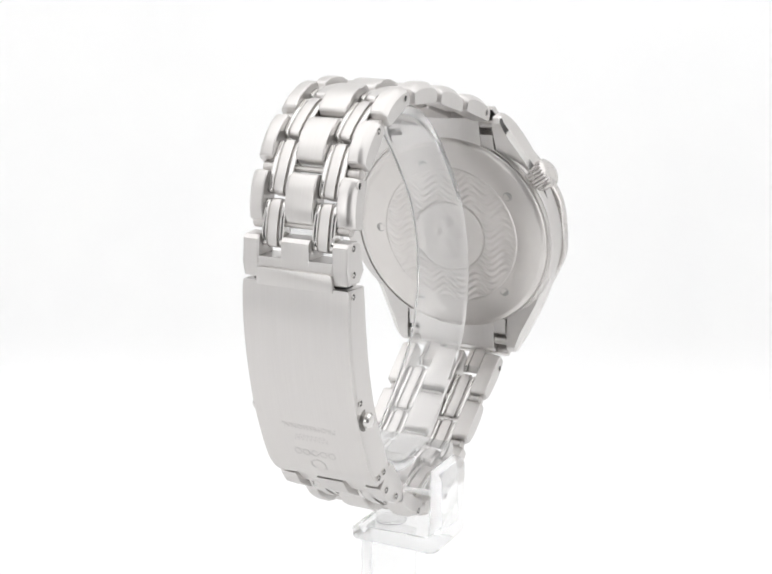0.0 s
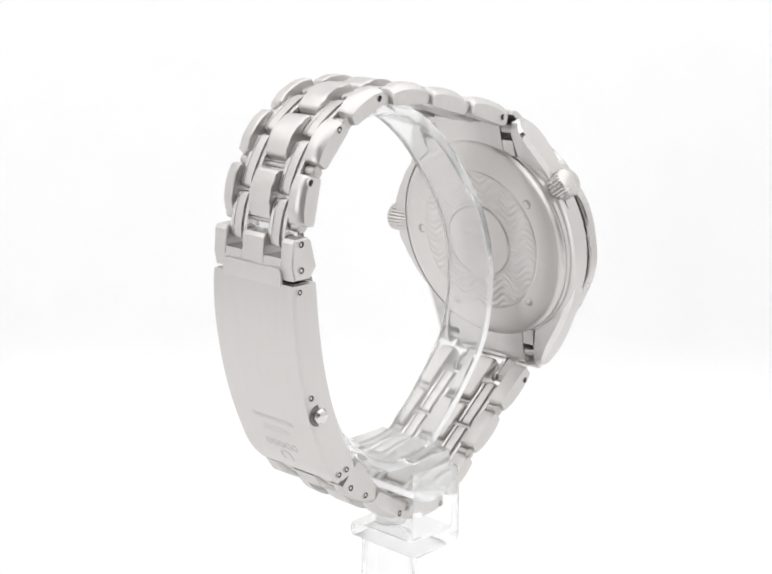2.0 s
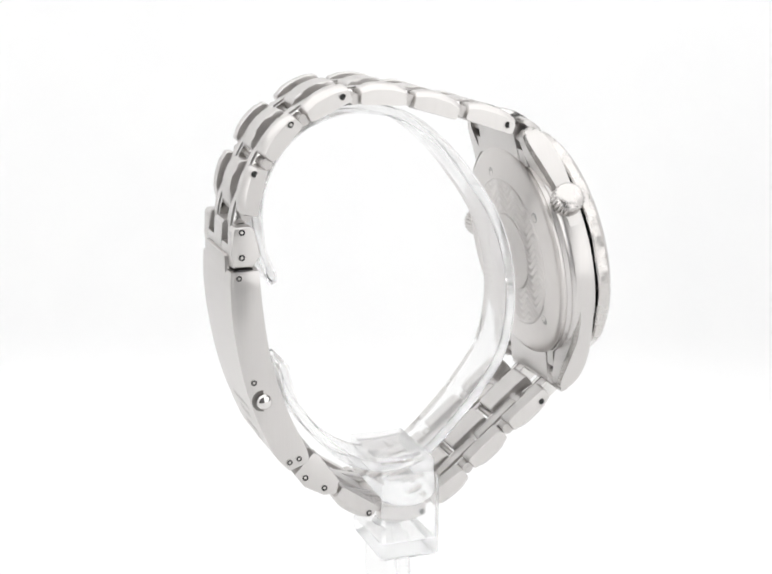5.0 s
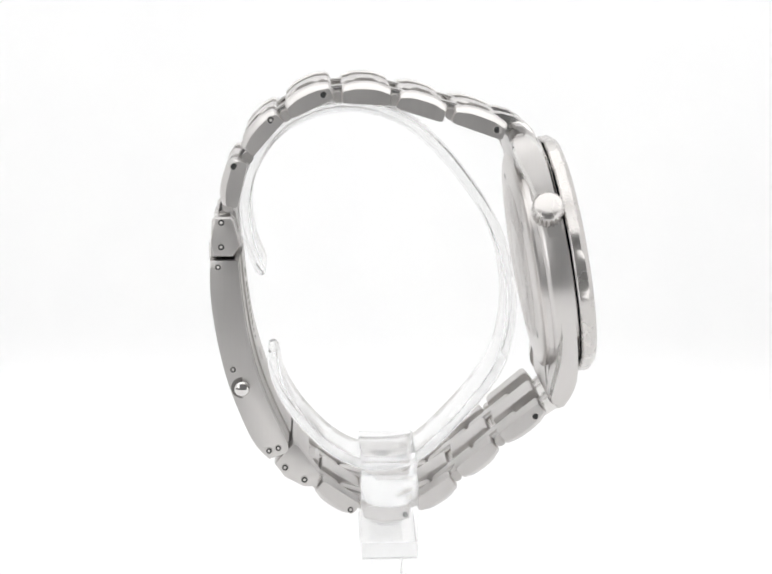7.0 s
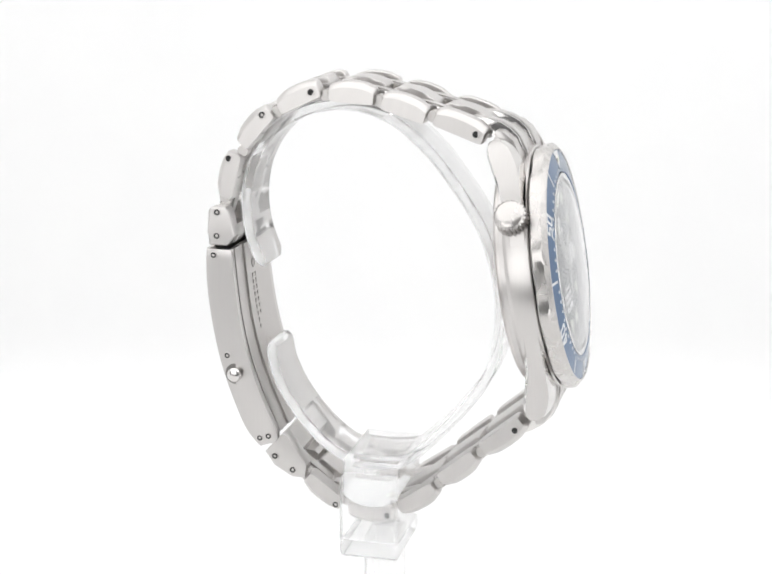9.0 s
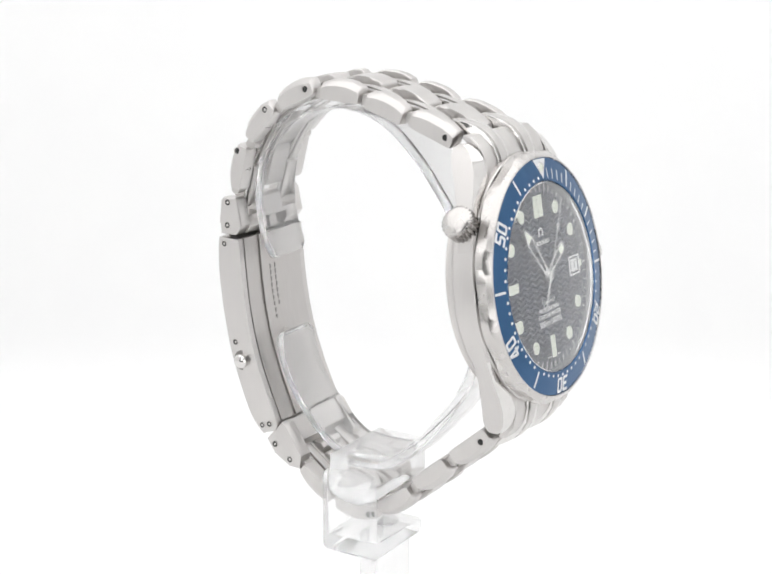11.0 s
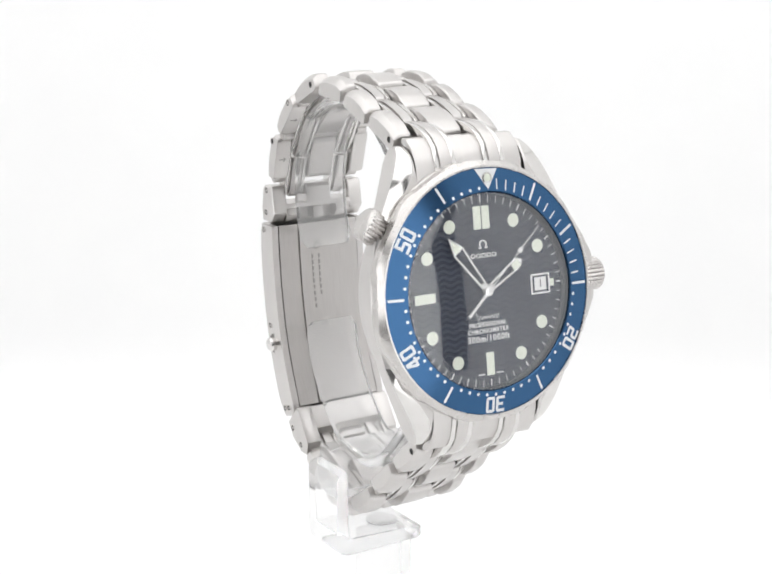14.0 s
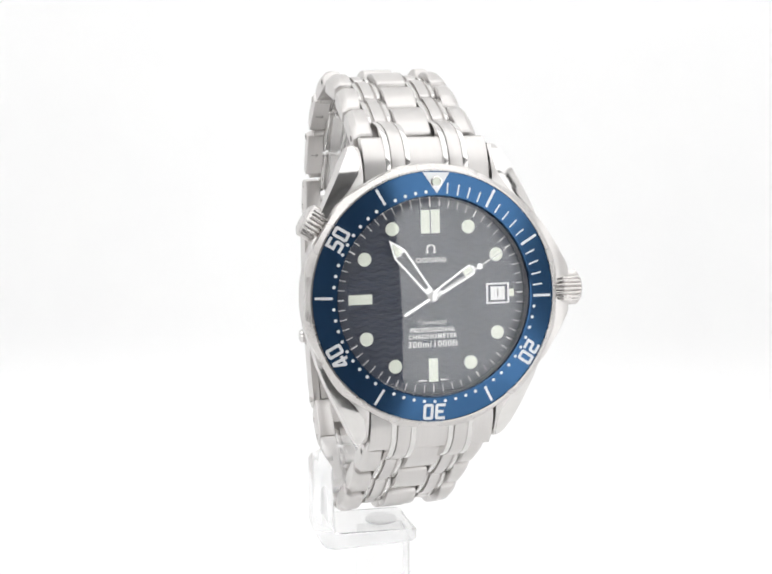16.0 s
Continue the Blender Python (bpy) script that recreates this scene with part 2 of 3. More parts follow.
def build_case():
    bm = bmesh.new()
    lathe(bm, [(0, -6.6), (18.7, -6.6), (18.85, -6.1), (19.0, -6.1), (19.1, -6.5), (19.35, -6.5), (19.5, -5.75), (19.75, -5.7), (20.05, -5.35), (20.2, -5.0), (20.2, -1.75), (20.0, -1.55), (0, -1.55)], 128)
    shift = HEAD @ Matrix.Translation((0.6, 0, 0))
    case = part("case", bm, brushed_case, watch, "round brushed steel case", shift, 28)
    # four twisted lugs, each a loft from the band to its tip
    for sx in (-1, 1):
        for sy in (-1, 1):
            rings = []
            for up, outer, inner, top, low, cut, drop in ((5.0, 19.4, 12.0, -1.75, -5.0, 0.3, 0.3), (10.0, 18.2, 11.5, -1.75, -5.1, 0.6, 0.3), (13.5, 16.8, 10.3, -1.75, -5.5, 1.5, 0.4),
                                                          (16.5, 15.3, 10.3, -1.8, -6.3, 2.7, 0.5), (18.8, 14.1, 10.3, -2.0, -7.0, 3.0, 0.6), (20.6, 13.2, 10.3, -2.6, -7.45, 2.5, 0.6),
                                                          (21.8, 12.5, 10.3, -3.3, -7.5, 1.8, 0.5), (22.7, 12.0, 10.4, -4.2, -7.2, 1.0, 0.5), (23.2, 11.8, 10.5, -5.0, -6.6, 0.8, 0.3)):
                under = min(1.1, (outer - inner) * 0.3)
                rings.append([(sx * inner, sy * up, low), (sx * (outer - under), sy * up, low + 0.1), (sx * outer, sy * up, low + 0.6 * under), (sx * outer, sy * up, top - drop - 0.05), (sx * (outer - cut), sy * up, top), (sx * inner, sy * up, top - 0.1)])
            bm = bmesh.new()
            fs = loft(bm, rings)
            for k in range(len(rings) - 1):
                fs[2 + 6 * k + 1].material_index = 1
                if k > 0:
                    fs[2 + 6 * k + 3].material_index = 1
            bmesh.ops.bevel(bm, geom=fs[1].edges[:], offset=0.3, segments=2, affect="EDGES")
            part("lug", bm, [brushed_case, polished], case, turn=shift, angle=20)
    # shoulders that guard the winding crown
    guard = [(15.4, 14.2), (18.7, 10.2), (21.0, 6.6), (22.4, 4.2), (22.7, 3.3), (22.7, -3.3), (22.4, -4.2), (21.0, -6.6), (18.7, -10.2), (15.4, -14.2)]
    bm = bmesh.new()
    prism(bm, guard, -5.2, -1.75, bevel=0.35)
    part("crown_guard", bm, brushed_case, case, turn=shift)
    bm = bmesh.new()
    lathe(bm, [(0, -7.95), (6.6, -7.95), (6.75, -7.8), (6.9, -7.95), (6.98, -7.68), (13.02, -7.66), (13.1, -7.9), (13.25, -7.76), (17.6, -7.5), (18.3, -7.25), (18.62, -6.95), (18.62, -6.3), (17.3, -6.3)], 128)
    back = part("caseback", bm, satin, watch, "satin steel screw-down caseback", HEAD)
    # wave relief on the caseback
    bm = bmesh.new()
    rings = []
    for i in range(41):
        r = 6.96 + 6.1 * i / 40
        fade = min(1.0, 3.0 * min(i, 40 - i) / 10)
        ring = []
        for k in range(300):
            a = 2 * math.pi * k / 300
            x, y = r * math.cos(a), r * math.sin(a)
            h = 0.5 + 0.5 * math.cos(2 * math.pi * (y - 0.9 * math.sin(2 * math.pi * x / 6.2)) / 1.28)
            ring.append(bm.verts.new((x, y, -7.88 - 0.17 * h * fade)))
        rings.append(ring)
    for p, q in zip(rings, rings[1:]):
        for k in range(300):
            bm.faces.new((p[k], p[k - 1], q[k - 1], q[k]))
    part("wave_relief", bm, satin, back, turn=HEAD, angle=70)
    for clock in (17, 89, 152, 224, 305):
        x, y = polar(14.4, clock)
        bm = bmesh.new()
        lathe(bm, [(0, -7.68), (0.62, -7.68), (0.78, -7.74), (0.95, -7.62)], 20)
        part("wrench_notch", bm, notch_shade, back, turn=HEAD @ Matrix.Translation((x, y, 0)))
    # plain raised shapes on the medallion
    bm = bmesh.new()
    for x, y, r in ((0.2, 2.8, 1.5), (-0.9, 0.6, 1.8), (0.8, -1.6, 1.6), (-0.2, -3.6, 1.2), (2.2, 1.0, 0.9)):
        start = len(bm.verts)
        lathe(bm, [(r, -7.9), (r * 0.85, -7.99), (0, -8.03)], 20)
        bm.verts.ensure_lookup_table()
        for v in bm.verts[start:]:
            v.co.x += x
            v.co.y += y
    part("medallion", bm, satin, back, turn=HEAD)


def waves(bm, r_out, r_in, pitch, length, amp, z0, z1, width):
    """Stacked wavy ridges that fill a disc or a ring."""
    y = -r_out
    while y < r_out:
        run = []
        x = -r_out
        while x <= r_out:
            yy = y + amp * math.sin(2 * math.pi * x / length)
            rr = math.hypot(x, yy)
            if r_in < rr < r_out:
                run.append((x, yy))
            if (not r_in < rr < r_out or x + length / 24 > r_out) and len(run) > 1:
                ridge(bm, run, width, z0, z1)
                run = []
            elif not r_in < rr < r_out:
                run = []
            x += length / 24
        y += pitch


def ridge(bm, run, width, z0, z1):
    rows = []
    for x, y in run:
        rows.append([bm.verts.new((x, y - width, z0)), bm.verts.new((x, y - width * 0.3, z1)), bm.verts.new((x, y + width * 0.3, z1)), bm.verts.new((x, y + width, z0))])
    for a, b in zip(rows, rows[1:]):
        for i in range(3):
            bm.faces.new((a[i], b[i], b[i + 1], a[i + 1]))


def crown(name, clock, out, r, tip, base, flutes, label):
    """A fluted crown on the case's flank that points outwards along the clock angle."""
    bm = bmesh.new()
    length = tip - base

    def teeth(k, a):
        return 0.17 * (abs(math.cos(flutes / 2 * a)) * 2 - 1) if k in (2, 3, 4) else 0.0

    lathe(bm, [(0, -2.5), (r * 0.62, -2.5), (r * 0.98, 0.2), (r, 0.4), (r * 0.99, length - 0.6), (r * 0.95, length - 0.42), (r * 0.89, length - 0.26), (r * 0.8, length - 0.13), (r * 0.45, length - 0.03), (0, length)], flutes * 6, teeth)
    a = radians(90 - clock)
    m = HEAD @ Matrix.Translation((base * math.cos(a), base * math.sin(a), out)) @ Matrix.Rotation(a, 4, "Z") @ Matrix.Rotation(math.pi / 2, 4, "Y")
    return part(name, bm, bezel_steel, watch, label, m, 40)


DOME = 110.0   # radius of the crystal's curve
BEZEL_TURN = 1.8   # degrees clockwise of the dial


def insert_z(r):
    return 1.25 + (19.0 - r) / 3.6 * 0.6


def bar_outline(x0, y0, x1, y1):
    return [(x0, y0), (x1, y0), (x1, y1), (x0, y1)]


# square-cut numerals, 1.62 wide and 2.52 high, as strokes of 0.46 with clipped corners
DW, DH, DS, DC = 1.62, 2.52, 0.46, 0.26
D0, D1 = DH / 2 - DS / 2, DH / 2 + DS / 2
RIGHT_BAR = [(DW - DS, 0), (DW - DC, 0), (DW, DC), (DW, DH - DC), (DW - DC, DH), (DW - DS, DH)]
DIGITS = {
    "0": [[(DW - x, y) for x, y in reversed(RIGHT_BAR)], RIGHT_BAR, bar_outline(DS, 0, DW - DS, DS), bar_outline(DS, DH - DS, DW - DS, DH)],
    "2": [bar_outline(0, DH - DS, DW - DS, DH), [(DW - DS, D0), (DW - DC, D0), (DW, D0 + DC), (DW, DH - DC), (DW - DC, DH), (DW - DS, DH)], bar_outline(DS, D0, DW - DS, D1),
          [(0, 0), (DS, 0), (DS, D1), (DC, D1), (0, D1 - DC)], bar_outline(DS, 0, DW, DS)],
    "3": [RIGHT_BAR, bar_outline(0, 0, DW - DS, DS), bar_outline(0.3, D0, DW - DS, D1), bar_outline(0, DH - DS, DW - DS, DH)],
    "4": [bar_outline(0.85, 0, 1.31, DH), bar_outline(0, 0.5, 0.85, 0.94), bar_outline(1.31, 0.5, DW, 0.94), [(0, 0.94), (0.5, 0.94), (0.85, DH - 0.7), (0.85, DH), (0.7, DH)]],
    "5": [bar_outline(DS, DH - DS, DW, DH), bar_outline(0, D0, DS, DH), bar_outline(DS, D0, DW - DS, D1),
          [(DW - DS, 0), (DW - DC, 0), (DW, DC), (DW, D1 - DC), (DW - DC, D1), (DW - DS, D1)], bar_outline(0, 0, DW - DS, DS)],
}


def build_bezel():
    def scallop(k, a):
        return -0.5 * math.cos(6 * a) ** 2 if k in (1, 2, 3) else (-0.2 * math.cos(6 * a) ** 2 if k == 4 else 0.0)

    bm = bmesh.new()
    lathe(bm, [(19.2, -1.3), (20.2, -1.25), (20.45, -1.0), (20.45, 0.3), (20.25, 0.62), (19.4, 1.36), (19.14, 1.4), (19.05, 1.1)], 240, scallop)
    part("bezel", bm, bezel_steel, watch, "scalloped polished steel rotating bezel", HEAD @ Matrix.Translation((0.2, 0, 0)) @ Matrix.Rotation(-radians(BEZEL_TURN), 4, "Z"), 25)
    bm = bmesh.new()
    lathe(bm, [(19.08, 0.8), (19.05, insert_z(19.0)), (15.45, insert_z(15.4)), (15.3, 1.7), (15.2, 0.6)], 128)
    insert = part("bezel_insert", bm, insert_blue, watch, "blue anodised bezel insert", HEAD @ Matrix.Translation((0.2, 0, 0)))
    turn = HEAD @ Matrix.Translation((0.2, 0, 0)) @ Matrix.Rotation(-radians(BEZEL_TURN), 4, "Z")

    def lay(bm, lift=0.02):
        for v in bm.verts:
            v.co.z = insert_z(math.hypot(v.co.x, v.co.y)) + lift + (0.015 if v.co.z > 0 else 0)

    def bar(clock, r0, r1, w):
        bm = bmesh.new()
        prism(bm, [(-w, r0), (w, r0), (w, r1), (-w, r1)], -0.01, 0.01)
        bmesh.ops.rotate(bm, verts=bm.verts, matrix=Matrix.Rotation(-radians(clock), 3, "Z"))
        lay(bm)
        part("bar", bm, silver_print, insert, turn=turn)

    for minute in range(1, 60):
        clock = minute * 6
        if minute % 5 == 0 and minute % 10 == 5 or minute == 10:
            bar(clock, 16.1 if minute > 15 else 15.75, 18.75, 0.20)
        elif minute < 15:
            bar(clock, 15.75, 17.4, 0.11)
        else:
            x, y = polar(16.0, clock)
            bm = bmesh.new()
            prism(bm, [(x + 0.26 * math.cos(a * math.pi / 6), y + 0.26 * math.sin(a * math.pi / 6)) for a in range(12)], -0.01, 0.01)
            lay(bm)
            part("dot", bm, silver_print, insert, turn=turn)
    for minute in (20, 30, 40, 50):
        bm = bmesh.new()
        for k, digit in enumerate(str(minute)):
            for outline in DIGITS[digit]:
                prism(bm, [(x - 1.75 + 1.88 * k, y - 1.26) for x, y in outline], -0.01, 0.01)
        bmesh.ops.translate(bm, vec=(0, 17.6, 0), verts=bm.verts)
        bmesh.ops.rotate(bm, verts=bm.verts, matrix=Matrix.Rotation(-radians(minute * 6), 3, "Z"))
        lay(bm)
        part("numeral", bm, silver_print, insert, turn=turn)
    bm = bmesh.new()
    prism(bm, [(-2.15, 18.9), (2.15, 18.9), (0, 15.7)], -0.01, 0.01)
    bmesh.ops.subdivide_edges(bm, edges=bm.edges, cuts=3, use_grid_fill=True)
    lay(bm, 0.04)
    part("triangle", bm, silver_print, insert, turn=turn)
    bm = bmesh.new()
    z = insert_z(17.55)
    lathe(bm, [(0.95, z), (0.9, z + 0.18), (0.7, z + 0.2), (0.66, z + 0.1)], 24)
    lathe(bm, [(0.68, z + 0.1), (0.4, z + 0.22), (0, z + 0.26)], 24, mat=1)
    part("pip", bm, [polished, lume], insert, "lume pip in a steel cup", turn @ Matrix.Translation((0, 17.45, 0)))
    bm = bmesh.new()
    def dome(r, top):
        return top - (DOME - math.sqrt(DOME * DOME - r * r))

    lathe(bm, [(15.25, 0.9), (15.25, 1.7), (15.1, 1.85)] + [(r, dome(r, 2.95)) for r in (14.85, 14, 13, 12, 10.5, 9, 7.5, 6, 4.5, 3, 1.5)] + [(0, 2.95)], 128)
    lathe(bm, [(15.25, 0.9)] + [(r, dome(r, 2.1)) for r in (14.6, 13, 11, 9, 7, 5, 3, 1.5)] + [(0, 2.1)], 128)
    bmesh.ops.remove_doubles(bm, verts=bm.verts, dist=0.001)
    glass = part("crystal", bm, crystal_glass, watch, "domed clear crystal with a bevelled rim", HEAD, 20)
    glass.visible_shadow = False


def build_dial():
    bm = bmesh.new()
    lathe(bm, [(0, 0.0), (14.95, 0.0), (14.95, -0.6), (0, -0.6)], 96)
    dial = part("dial", bm, dial_blue, watch, "dark blue lacquered dial with a wave pattern", HEAD)
    bm = bmesh.new()
    lathe(bm, [(15.15, 0.0), (14.9, 0.0), (15.1, 1.2), (15.2, 1.2)], 96)
    part("dial_ring", bm, rehaut_grey, watch, turn=HEAD)
    bm = bmesh.new()
    waves(bm, 13.4, -1, 0.92, 2.8, 0.24, 0.005, 0.06, 0.24)
    part("wave_pattern", bm, wave_sheen, dial, turn=HEAD)

    def plate(name, outline, h, mat, turn=HEAD):
        bm = bmesh.new()
        prism(bm, outline, 0.0, h, bevel=0.03, segments=1)
        part(name, bm, mat, dial, turn=turn)

    def rect(x0, x1, y0, y1):
        return [(x0, y0), (x1, y0), (x1, y1), (x0, y1)]

    def disc(x, y, r, k=24):
        return [(x + r * math.cos(2 * math.pi * a / k), y + r * math.sin(2 * math.pi * a / k)) for a in range(k)]

    for hour in (1, 2, 4, 5, 7, 8, 10, 11):
        plate("hour_dot", disc(*polar(12.05, hour * 30), 1.05), 0.14, lume)
    plate("hour_bar", rect(-1.5, -0.1, 9.6, 13.2), 0.14, lume)
    plate("hour_bar", rect(0.1, 1.5, 9.6, 13.2), 0.14, lume)
    plate("hour_bar", rect(-0.72, 0.72, -13.1, -9.5), 0.14, lume)
    plate("hour_bar", rect(-13.1, -9.4, -0.75, 0.75), 0.14, lume)
    for minute in range(60):
        w = 0.1 if minute % 5 == 0 else 0.06
        plate("minute_tick", rect(-w, w, 13.75, 14.75), 0.06, white_print, turn=HEAD @ Matrix.Rotation(-radians(minute * 6), 4, "Z"))
    # date window with a pale frame and a wheel under it
    bm = bmesh.new()
    for r in (rect(8.75, 12.45, 1.35, 1.6), rect(8.75, 12.45, -1.6, -1.35), rect(8.75, 9.0, -1.35, 1.35), rect(12.2, 12.45, -1.35, 1.35)):
        prism(bm, r, 0.0, 0.12)
    part("date_frame", bm, white_print, dial, turn=HEAD)
    plate("date_wheel", rect(9.45, 11.75, -1.05, 1.05), 0.07, white_print)
    plate("hour_bar", rect(12.5, 13.25, -0.6, 0.6), 0.14, lume)
    bm = lettering("1", 1.7)
    bmesh.ops.translate(bm, vec=(10.6, 0, 0.1), verts=bm.verts)
    part("date_numeral", bm, black_print, dial, turn=HEAD)
    for text, y, size, gap in (("PROFESSIONAL", -5.15, 0.98, 1.08), ("CHRONOMETER", -6.15, 0.96, 1.13), ("300m/1000ft", -7.35, 1.4, 1.12)):
        bm = lettering(text, size, gap, 0.02)
        bmesh.ops.translate(bm, vec=(0, y, 0.09), verts=bm.verts)
        part("dial_text", bm, white_print, dial, turn=HEAD)
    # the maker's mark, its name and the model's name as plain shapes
    bm = bmesh.new()
    arc = [(0.72 * math.sin(a), 7.25 + 0.68 * math.cos(a)) for a in np.linspace(-2.3, 2.3, 15)]
    inner = [(0.5 * math.sin(a), 7.25 + 0.47 * math.cos(a)) for a in np.linspace(2.3, -2.3, 15)]
    prism(bm, arc + inner, 0.05, 0.14)
    prism(bm, rect(-0.85, -0.3, 6.62, 6.8), 0.05, 0.14)
    prism(bm, rect(0.3, 0.85, 6.62, 6.8), 0.05, 0.14)
    part("emblem", bm, white_print, dial, turn=HEAD)
    bm = bmesh.new()
    for k in range(5):
        x = -1.98 + k * 0.99
        rim = [(x + 0.42 * math.cos(a), 5.55 + 0.38 * math.sin(a)) for a in np.linspace(0, 1.999 * math.pi, 20)]
        prism(bm, rim + [(x + (px - x) * 0.66, 5.55 + (py - 5.55) * 0.66) for px, py in reversed(rim)], 0.05, 0.12)
    part("name_bars", bm, white_print, dial, turn=HEAD)
    bm = bmesh.new()
    top = [(-2.2 + 4.5 * i / 160, -3.95 + (0.24 + 0.1 * math.cos(i * 0.04)) * math.sin(i * 0.25) * (2.2 if i < 20 else 1)) for i in range(161)]
    prism(bm, top + [(x, y - 0.16) for x, y in reversed(top)], 0.05, 0.1)
    part("script_bar", bm, white_print, dial, turn=HEAD)
    for x in (-1.75, 1.75):
        plate("foot_bar", rect(x - 0.65, x + 0.65, -12.95, -12.75), 0.06, white_print)


def hand(name, outline, lumes, z, angle, label):
    """A hand that points to 12 in its own frame, about its arbor."""
    bm = bmesh.new()
    for o in outline:
        prism(bm, o, 0.0, 0.12, bevel=0.03, segments=1)
    for o in lumes:
        prism(bm, o, 0.03, 0.15, mat=1)
    lathe(bm, [(0, -0.1), (0.75, -0.1), (0.75, 0.16), (0.5, 0.26), (0, 0.28)], 24)
    ob = part(name, bm, [polished_white, lume], watch, label)
    ob.matrix_basis = hand_pose(z, angle)
    return ob


def hand_pose(z, clock):
    m = HEAD @ Matrix.Translation((0, 0, z)) @ Matrix.Rotation(-radians(clock), 4, "Z")
    m.translation = m.translation * MM
    return m


polished_white = material("rhodium_hand", (0.82, 0.82, 0.81), 0.22, 0.7)


def strip(x0, y0, x1, y1, w):
    dx, dy = x1 - x0, y1 - y0
    k = math.hypot(dx, dy)
    nx, ny = -dy / k * w, dx / k * w
    return [(x0 - nx, y0 - ny), (x1 - nx, y1 - ny), (x1 + nx, y1 + ny), (x0 + nx, y0 + ny)]


def build_hands():
    hand("hour_hand", [strip(-0.42, 0.5, -0.72, 6.4, 0.17), strip(0.42, 0.5, 0.72, 6.4, 0.17), [(-0.9, 6.1), (0.9, 6.1), (0.9, 7.4), (0.0, 8.2), (-0.9, 7.4)], strip(0, -0.3, 0, 1.6, 0.5)],
                [strip(0, 6.0, 0, 7.5, 0.62)], 0.35, 58.5, "open-frame hour hand with a lume tip")
    minute = hand("minute_hand", [strip(-0.4, 0.5, -0.95, 8.3, 0.17), strip(0.4, 0.5, 0.95, 8.3, 0.17), [(-1.25, 8.1), (1.25, 8.1), (0.0, 11.2)], strip(0, -0.3, 0, 1.6, 0.5)],
                  [[(-0.85, 8.3), (0.85, 8.3), (0.0, 10.4)]], 0.65, -37.5, "open-frame minute hand with a lume arrow")
    second = hand("second_hand", [strip(0, 0, 0, 13.6, 0.07), strip(0, -5.4, 0, -0.5, 0.24), [(0.5 * math.cos(a * math.pi / 8), 8.6 + 0.5 * math.sin(a * math.pi / 8)) for a in range(16)]],
                  [], 0.95, 60.0, "thin sweeping seconds hand with a lume dot")
    return minute, second


build_case()
crown("winding_crown", 90, -3.5, 2.6, 25.6, 21.9, 24, "fluted steel winding crown")
crown("helium_valve", 303.5, -3.8, 2.5, 22.7, 19.3, 22, "fluted steel valve crown")
build_bezel()
build_dial()
minute_hand, second_hand = build_hands()

# ---- the bracelet: y and z in the loop's plane, u across it ----
LOOP = np.array((1.0, -8.0))


def middle(y):
    return -0.13 + 0.0367 * y


def lean(y, z):
    """The top of the loop leans a little towards 3 o'clock."""
    return 0.026 * max(z, 0.0) * min(1.0, max(0.0, (y + 18) / 18))


def half(y):
    return (9.774 - 0.0126 * y) / 9.62


class Row:
    """A place on the loop: middle, length direction s, outward direction h."""

    def __init__(self, a, b, length=None):
        a, b = np.array(a, float), np.array(b, float)
        self.c = (a + b) / 2
        self.length = length or float(np.linalg.norm(b - a))
        self.s = (b - a) / np.linalg.norm(b - a)
        h = np.array((-self.s[1], self.s[0]))
        self.h = h if h @ (self.c - LOOP) > 0 else -h

    def at(self, u, s, h):
        y, z = self.c + self.s * s + self.h * h
        return middle(y) + lean(y, z) + u * half(y), y, z

    def seat(self, bm):
        """Moves points given as (u, s, h) to the watch's frame."""
        for v in bm.verts:
            v.co = self.at(*v.co)


def block_profile(length, thick, crown_h=1.05, corner=0.75):
    """The side outline of a link in (s, h): flat below, gently bowed above, with rounded ends."""
    L, T = length / 2, thick / 2
    pts = []
    for cx, cy, a0 in ((L - corner, -T + corner * 0.7, -90), (L - corner, T - corner - crown_h * 0.6, 0)):
        rad = corner * (0.7 if a0 < 0 else 1.0)
        for k in range(4):
            a = radians(a0 + 30 * k)
            pts.append((cx + corner * math.cos(a), cy + rad * math.sin(a)))
    for k in range(1, 6):
        s = (L - corner) * (1 - k / 3)
        pts.append((s, T - crown_h * 0.6 * (s / L) ** 2))
    mirror = [(-s, h) for s, h in reversed(pts[:8])]
    return pts + mirror


def link(name, row, u0, u1, length, thick, bevel, mat=None, label="", lift=0.0):
    bm = bmesh.new()
    prism(bm, [(s, h + lift / 2) for s, h in block_profile(length, thick + lift)], u0, u1, axes=(1, 2, 0), bevel=bevel, segments=3)
    row.seat(bm)
    return part(name, bm, mat or brushed, watch, label)


def outer_link(row, side):
    """A block whose outer flank is a smaller pill-shaped face behind a wide facet."""
    prof = [(s, h + BULGE / 2) for s, h in block_profile(row.length, THICK + BULGE)]
    rings = []
    for u, ks, kh, dh in ((6.7, 0.96, 0.92, 0.0), (6.9, 1, 1, 0), (8.3, 1, 1, 0), (8.75, 0.995, 0.95, -0.04), (9.2, 0.975, 0.83, -0.2), (9.5, 0.96, 0.74, -0.33), (9.62, 0.945, 0.68, -0.38)):
        rings.append([(side * u, s * ks, h * kh + dh) for s, h in prof])
    bm = bmesh.new()
    loft(bm, rings)
    row.seat(bm)
    return part("outer_link", bm, brushed, watch, angle=24)


